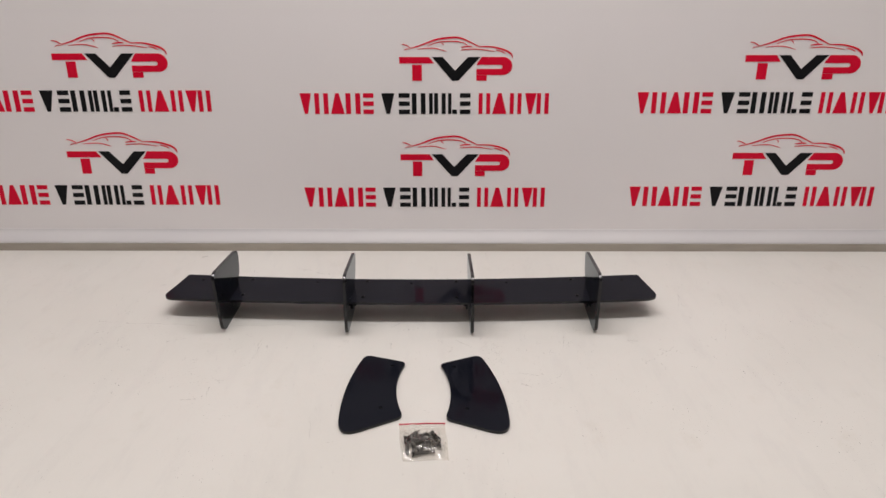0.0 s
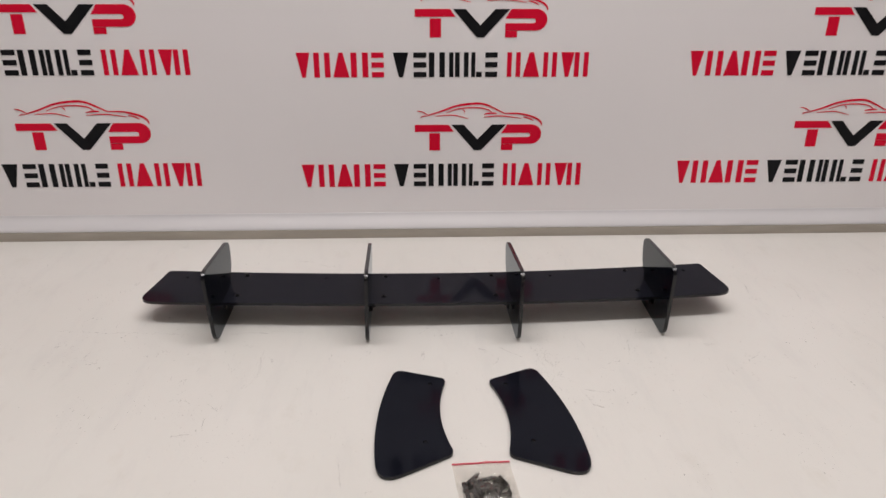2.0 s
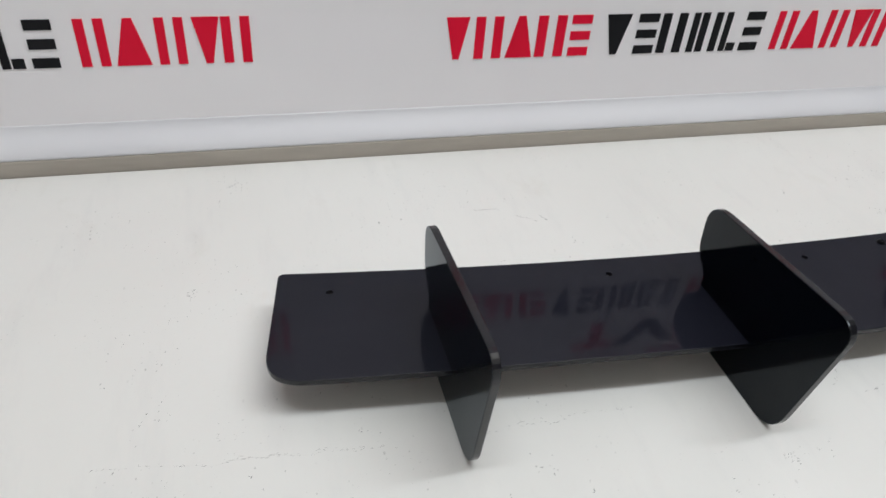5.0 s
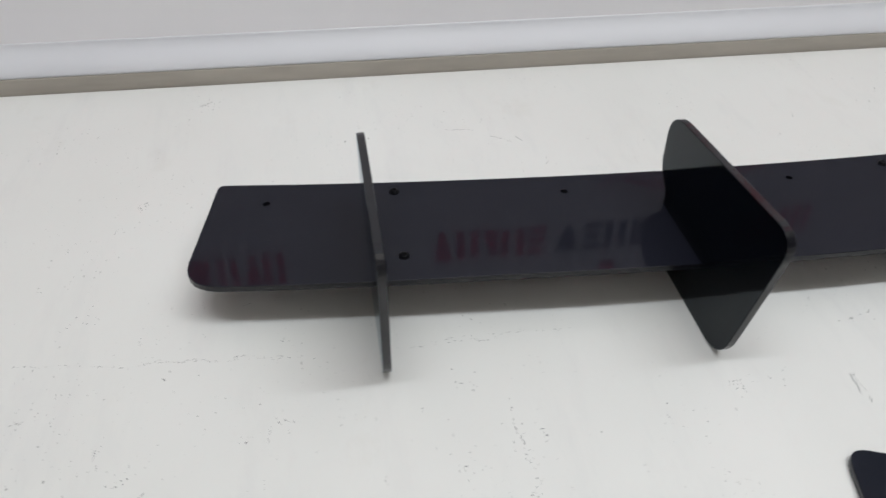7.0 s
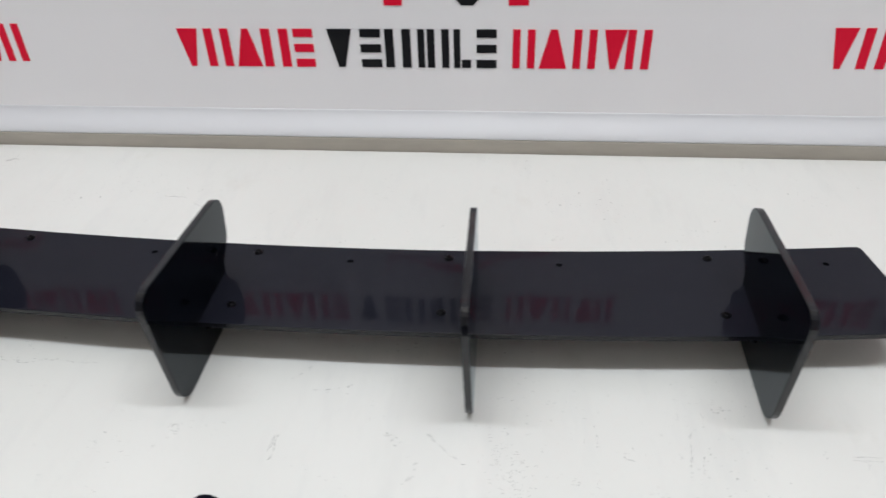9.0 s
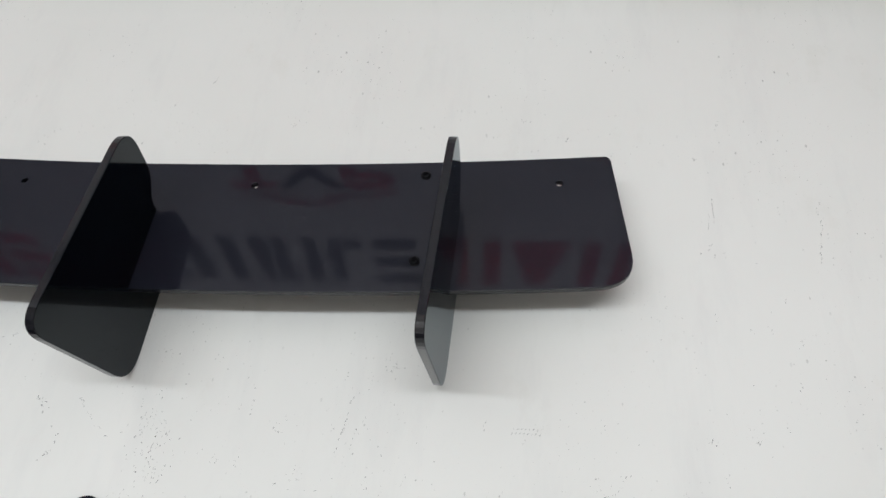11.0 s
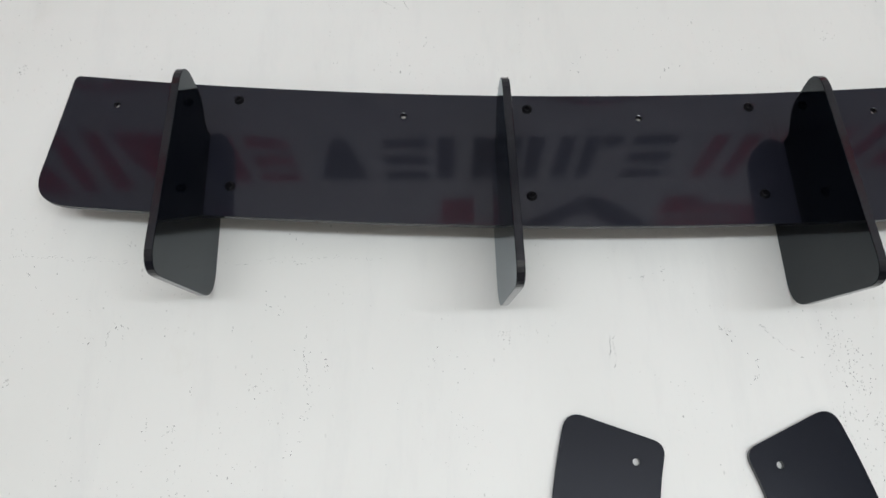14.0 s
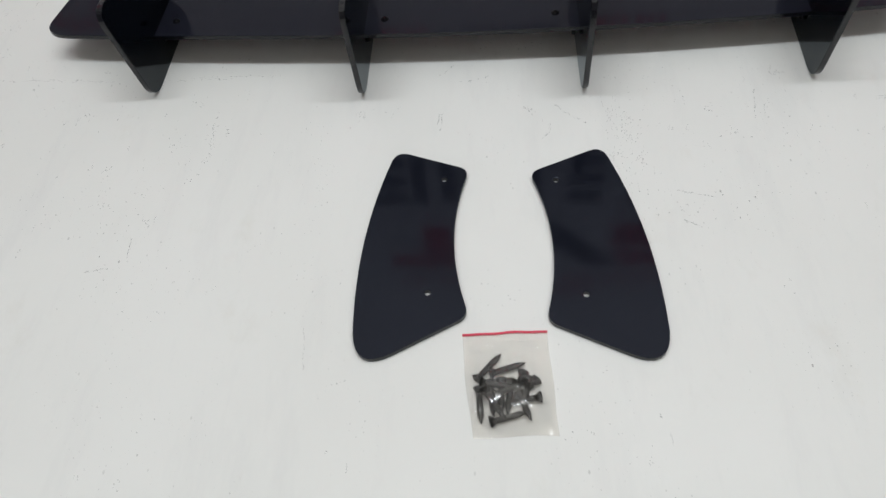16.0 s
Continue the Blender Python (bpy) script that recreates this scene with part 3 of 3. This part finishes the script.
def ridge(x, y, x0, y0, x1, y1, width):
    """A crease of the film from one point to another: 1 on its crest, 0 away from it."""
    dx, dy = x1 - x0, y1 - y0
    s = max(0.0, min(1.0, ((x - x0) * dx + (y - y0) * dy) / (dx * dx + dy * dy)))
    off = math.hypot(x - x0 - s * dx, y - y0 - s * dy) / width
    return math.exp(-off * off) * min(1.0, 4 * s + 0.15) * min(1.0, 4 * (1 - s) + 0.15)


def heap(x, y):
    """Height of the bag's upper film over its floor."""
    u, v = x / (BAG_W / 2), (y + BAG_H / 2) / (BAG_H / 2)
    edge = max(0.0, 1 - u ** 6) * max(0.0, 1 - v ** 6)
    lump = math.exp(-(abs(x / 0.0235) ** 3 + abs((y + 0.0425) / 0.0240) ** 3))
    wr = noise.noise((x * 90, y * 45, 0.3)) * 0.0012 + noise.noise((x * 210, y * 120, 1.3)) * 0.0006
    for crease in ((0.001, -0.0365, 0.013, -0.043, 0.0011), (0.012, -0.0425, 0.0245, -0.061, 0.0010), (0.006, -0.036, 0.0225, -0.055, 0.0008), (0.010, -0.040, 0.0215, -0.052, 0.0007), (-0.0225, -0.009, -0.015, -0.0155, 0.0016), (-0.016, -0.0155, 0.004, -0.0125, 0.0014),
                   (-0.020, -0.007, 0.016, -0.010, 0.0009), (-0.012, -0.056, 0.002, -0.050, 0.0012), (-0.024, -0.030, -0.021, -0.060, 0.0012), (0.012, -0.0105, 0.0215, -0.0095, 0.0014)):
        wr += 0.0042 * ridge(x, y, *crease)
    return 0.0011 + edge * (0.0008 + 0.0100 * lump + wr)


def grip_bag():
    bag = tagged(empty("grip_seal_bag", BAG), "small clear plastic bag with red seal holding black screws", "plastic bag")
    nx, ny = 110, 150
    bm = bmesh.new()
    for top in (0, 1):
        grid = []
        for j in range(ny + 1):
            row = []
            for i in range(nx + 1):
                x, y = (i / nx - 0.5) * BAG_W, -j / ny * BAG_H
                x *= 1 + 0.012 * math.sin(3 * y / BAG_H * 3.1)
                x = x * (1 - 0.07 * (j / ny) ** 2) + 0.0035 * (j / ny) ** 1.5
                y += 0.0009 * math.sin(x * 95) * (j / ny) - 0.0012 * (x / BAG_W) * (j / ny)
                row.append(bm.verts.new((x, y, heap(x, y) if top else 0.0006)))
            grid.append(row)
        for a, b in zip(grid, grid[1:]):
            for i in range(nx):
                bm.faces.new((a[i], a[i + 1], b[i + 1], b[i])).smooth = True
    film = part("film", bm, bag_film, bag, "thin clear wrinkled film")
    film.visible_shadow = False
    bm = bmesh.new()
    rows = []
    for k in range(33):
        x = (k / 32 - 0.5) * BAG_W
        sway = 0.0004 * math.sin(x * 130 + 0.6) + 0.0002 * math.sin(x * 310)
        rows.append([bm.verts.new((x, sway + y, z)) for y, z in ((0.0003, 0.0004), (0.0003, 0.0013), (-0.0001, 0.0017), (-0.0008, 0.0017), (-0.0012, 0.0013), (-0.0012, 0.0004))])
    for a, b in zip(rows, rows[1:]):
        for k in range(6):
            bm.faces.new((a[k], b[k], b[(k + 1) % 6], a[(k + 1) % 6]))
    bm.faces.new(rows[0])
    bm.faces.new(rows[-1])
    part("seal_strip", bm, seal_red, bag, "thin wavy red seal strip")


grip_bag()
first = screw_thing()
SCREWS = [(-0.0182, -0.0295, 48, 0.0036), (-0.0100, -0.0262, 17, 0.0042), (-0.0172, -0.0352, -88, 0.0036), (-0.0105, -0.0310, -86, 0.0038),
          (-0.0035, -0.0300, -93, 0.0040), (0.0022, -0.0310, -98, 0.0042), (0.0100, -0.0255, 250, 0.0038), (0.0180, -0.0310, 222, 0.0038),
          (0.0195, -0.0425, 188, 0.0042), (0.0050, -0.0360, -70, 0.0050), (-0.0110, -0.0570, 15, 0.0036), (0.0125, -0.0300, -100, 0.0048),
          (-0.0160, -0.0330, -12, 0.0068), (-0.0080, -0.0420, 24, 0.0072), (-0.0140, -0.0380, -58, 0.0076)]
for n, (x, y, turn, z) in enumerate(SCREWS):
    m = BAG @ pose(x, y - 0.0036, z, 0, 2, turn)
    if n == 0:
        first.matrix_basis = m
    else:
        copy_thing(first, m)


# ---------------------------------------------------------------- dirt on the bench
# clusters of specks: x, y, how many, spread
EAST_SPECKS = [
    (0.153, 0.081, 5, 0.004), (0.042, 0.059, 6, 0.005), (0.318, 0.088, 3, 0.003), (0.345, 0.074, 2, 0.002), (0.446, 0.089, 4, 0.004), (0.461, 0.048, 2, 0.001),
    (0.432, -0.011, 9, 0.006), (0.204, 0.022, 2, 0.002), (0.246, -0.097, 10, 0.005), (0.417, -0.131, 6, 0.002), (0.44, -0.131, 6, 0.002), (0.12, -0.144, 16, 0.011),
    (0.052, -0.131, 5, 0.004), (0.188, -0.138, 4, 0.002), (0.173, -0.122, 5, 0.004), (0.231, -0.136, 3, 0.002), (0.158, -0.155, 4, 0.002), (0.131, -0.19, 16, 0.009),
    (0.325, -0.191, 8, 0.004), (0.376, -0.168, 4, 0.005), (0.421, -0.185, 5, 0.006), (0.385, -0.202, 4, 0.004),
]
WEST_SPECKS = [
    (-0.412, 0.074, 8, 0.003), (-0.382, -0.148, 9, 0.003), (-0.415, 0.052, 3, 0.003), (-0.317, -0.118, 8, 0.005), (-0.205, -0.137, 8, 0.012), (-0.191, -0.143, 2, 0.001),
    (-0.282, -0.176, 6, 0.004), (-0.295, -0.181, 4, 0.003), (-0.207, -0.18, 4, 0.005), (-0.215, -0.197, 5, 0.004), (-0.233, -0.152, 7, 0.005), (0.05, -0.131, 5, 0.004),
    (0.063, -0.156, 10, 0.008), (-0.272, -0.212, 4, 0.004), (-0.15, -0.167, 2, 0.002), (-0.087, 0.114, 4, 0.002), (-0.021, 0.065, 7, 0.005), (-0.127, 0.088, 3, 0.003),
    (-0.191, 0.073, 2, 0.002), (0.158, 0.085, 5, 0.005), (-0.23, -0.102, 4, 0.004),
]
FRONT_SPECKS = [
    (-0.234, -0.234, 9, 0.003), (-0.264, -0.222, 3, 0.004), (-0.26, -0.276, 4, 0.006), (-0.327, -0.257, 3, 0.003), (-0.17, -0.293, 4, 0.004), (-0.21, -0.316, 5, 0.007),
    (-0.075, -0.366, 3, 0.004), (-0.223, -0.424, 5, 0.004), (-0.198, -0.427, 5, 0.004), (-0.077, -0.409, 2, 0.002), (0.187, -0.135, 3, 0.003), (0.227, -0.148, 6, 0.004),
    (0.211, -0.297, 4, 0.004), (0.114, -0.152, 16, 0.009), (0.153, -0.229, 6, 0.005), (0.034, -0.304, 5, 0.004), (0.116, -0.387, 2, 0.002), (0.087, -0.36, 3, 0.002),
    (0.109, -0.418, 6, 0.004), (0.077, -0.399, 2, 0.002), (-0.06, -0.133, 4, 0.005),
]
FAR_SPECKS = [
    (-0.412, 0.071, 8, 0.0025), (-0.429, -0.028, 11, 0.009), (-0.339, -0.031, 3, 0.003), (-0.394, -0.136, 12, 0.005), (-0.336, -0.121, 4, 0.003), (-0.29, -0.119, 3, 0.002),
    (-0.203, -0.151, 7, 0.006), (-0.192, -0.145, 1, 0.001), (-0.082, -0.131, 6, 0.0025), (-0.203, -0.169, 5, 0.004), (-0.379, -0.078, 4, 0.003), (-0.22, -0.104, 5, 0.004),
    (-0.319, -0.06, 3, 0.003), (-0.46, -0.001, 3, 0.003), (-0.459, 0.032, 4, 0.008), (-0.203, 0.146, 2, 0.001), (-0.126, -0.143, 3, 0.003), (-0.406, -0.118, 3, 0.002),
    (0.384, 0.153, 2, 0.002),
]
# strokes: x and y of both ends, how broken
STROKES = [
    (0.434, 0.022, 0.434, 0.008, 0.1), (0.5, 0.025, 0.493, -0.021, 0.72), (0.227, -0.117, 0.221, -0.148, 0.45), (0.242, -0.097, 0.253, -0.098, 0.72), (0.072, -0.126, 0.093, -0.147, 0.7),
    (-0.018, -0.129, -0.02, -0.15, 0.45), (0.374, -0.151, 0.347, -0.179, 0.75), (0.121, -0.131, 0.119, -0.156, 0.7), (-0.005, -0.093, 0.02, -0.088, 0.8), (-0.206, -0.112, -0.202, -0.16, 0.78),
    (-0.019, -0.127, -0.022, -0.145, 0.35), (-0.289, -0.184, -0.283, -0.179, 0.5), (-0.143, 0.124, -0.138, 0.116, 0.15),
]
FRONT_STROKES = [
    (-0.242, -0.249, -0.24, -0.265, 0.3), (-0.103, -0.326, -0.098, -0.356, 0.55), (0.152, -0.218, 0.176, -0.224, 0.45), (0.153, -0.245, 0.163, -0.251, 0.2), (-0.065, -0.416, -0.064, -0.421, 0.1),
    (-0.268, -0.277, -0.252, -0.275, 0.5), (0.12, -0.397, 0.12, -0.406, 0.3), (-0.386, 0.201, -0.379, 0.206, 0.1), (-0.455, -0.099, -0.446, -0.096, 0.3), (-0.325, -0.118, -0.326, -0.127, 0.5),
    (-0.408, -0.119, -0.405, -0.13, 0.6), (-0.383, 0.201, -0.376, 0.207, 0.1), (0.087, 0.121, 0.089, 0.127, 0.1),
]
# hairline scratches, hardly darker than the bench
HAIRLINES = [
    (-0.466, -0.059, -0.301, -0.075, 0.86), (-0.239, -0.074, -0.159, -0.075, 0.86), (-0.165, 0.129, -0.148, 0.116, 0.6), (-0.194, 0.14, -0.176, 0.138, 0.7), (-0.385, -0.067, -0.314, -0.072, 0.86),
    (-0.257, -0.075, -0.2, -0.076, 0.86), (0.186, -0.029, 0.187, -0.024, 0.3), (0.431, 0.015, 0.43, 0.003, 0.1),
    (-0.022, -0.085, -0.009, -0.073, 0.8),
]


def bench_scuffs():
    rng = random.Random(5)
    bm = bmesh.new()

    def fleck(x, y, length, width, turn):
        n = 6
        pts = []
        for k in range(n):
            a = 2 * math.pi * k / n
            r = rng.uniform(0.7, 1.2)
            px, py = length / 2 * r * math.cos(a), width / 2 * r * math.sin(a)
            pts.append((x + px * math.cos(turn) - py * math.sin(turn), y + px * math.sin(turn) + py * math.cos(turn)))
        top = [bm.verts.new((px, py, 0.00025)) for px, py in pts]
        low = [bm.verts.new((px, py, 0.00002)) for px, py in pts]
        bm.faces.new(top)
        for k in range(n):
            bm.faces.new((top[k], low[k], low[(k + 1) % n], top[(k + 1) % n]))

    for x, y, many, spread in EAST_SPECKS + WEST_SPECKS + FRONT_SPECKS + FAR_SPECKS:
        way = rng.uniform(0.9, 2.2)
        for k in range(many):
            a, b = rng.gauss(0, spread), rng.gauss(0, spread * 0.5)
            big = rng.random() < 0.22
            fleck(x + a * math.cos(way) - b * math.sin(way), y + a * math.sin(way) + b * math.cos(way),
                  rng.uniform(0.0010, 0.0019) if big else rng.uniform(0.0005, 0.0010), rng.uniform(0.0003, 0.0006), way + rng.gauss(0, 0.6))

    def stroke_of_dirt(x0, y0, x1, y1, broken, width):
        length, way = math.hypot(x1 - x0, y1 - y0), math.atan2(y1 - y0, x1 - x0)
        steps = max(4, int(length / 0.0011))
        drift = 0.0
        for k in range(steps):
            drift = drift * 0.85 + rng.gauss(0, 0.00018 + 0.0005 * broken * broken)
            if rng.random() < broken * 0.8:
                continue
            s = k / (steps - 1)
            fleck(x0 + (x1 - x0) * s - drift * math.sin(way), y0 + (y1 - y0) * s + drift * math.cos(way),
                  rng.uniform(0.0009, 0.0018), width * rng.uniform(0.6, 1.3), way + rng.gauss(0, 0.15 + 0.5 * broken))

    for x0, y0, x1, y1, broken in STROKES + FRONT_STROKES:
        stroke_of_dirt(x0, y0, x1, y1, broken, 0.0003)
    for x0, y0, x1, y1, broken in HAIRLINES:
        stroke_of_dirt(x0, y0, x1, y1, broken, 0.00012)
    # two small rows of slanting ticks, as from a rubbed-off stamp
    for x, y, many in ((0.314, -0.131, 8), (-0.087, -0.1265, 4)):
        for k in range(many):
            for row in (-0.0011, 0.0011):
                fleck(x + 0.0021 * k + row * 0.4, y + row + rng.gauss(0, 0.0002), rng.uniform(0.0012, 0.0020), 0.0003, 1.1 + rng.gauss(0, 0.3))
    # short upright nicks, thickest beside the winglets
    for cx, cy, wide, deep, many in ((0.122, -0.168, 0.010, 0.024, 85), (0.20, -0.150, 0.055, 0.030, 40), (0.34, -0.160, 0.050, 0.030, 26), (-0.42, -0.060, 0.030, 0.060, 36), (-0.25, -0.17, 0.06, 0.05, 24), (0.45, -0.05, 0.03, 0.05, 24)):
        for k in range(many):
            x, y = cx + rng.gauss(0, wide), cy + rng.gauss(0, deep)
            for n in range(rng.choice((1, 1, 1, 2, 3))):
                fleck(x + rng.gauss(0, 0.0008), y - 0.0022 * n, rng.uniform(0.0005, 0.0014), rng.uniform(0.00018, 0.00038), 1.57 + rng.gauss(0, 0.35))
    # fine specks, gathered in patches
    for k in range(10):
        cx, cy = rng.choice(((0.20, -0.16, 0.13), (0.12, -0.20, 0.08), (-0.25, -0.20, 0.12), (0.15, -0.12, 0.40), (0.15, -0.34, 0.16)))[:2]
        cx, cy = cx + rng.gauss(0, 0.11), cy + rng.gauss(0, 0.045)
        way = rng.choice((1.57, 1.35, 0.4, 1.75)) + rng.gauss(0, 0.2)
        spread = rng.uniform(0.004, 0.016)
        for n in range(rng.randint(5, 16)):
            a, b = rng.gauss(0, spread), rng.gauss(0, spread * 0.45)
            long = rng.random() < 0.18
            fleck(cx + a * math.cos(way) - b * math.sin(way), cy + a * math.sin(way) + b * math.cos(way),
                  rng.uniform(0.0012, 0.0024) if long else rng.uniform(0.0004, 0.0009), rng.uniform(0.00018, 0.00034), way + rng.gauss(0, 0.35))
    ob = part("bench_scuffs", bm, scuff_dirt)
    tagged(ob, "grey scuffs and specks of dirt on the bench top", "dirt", kind="stuff")


bench_scuffs()
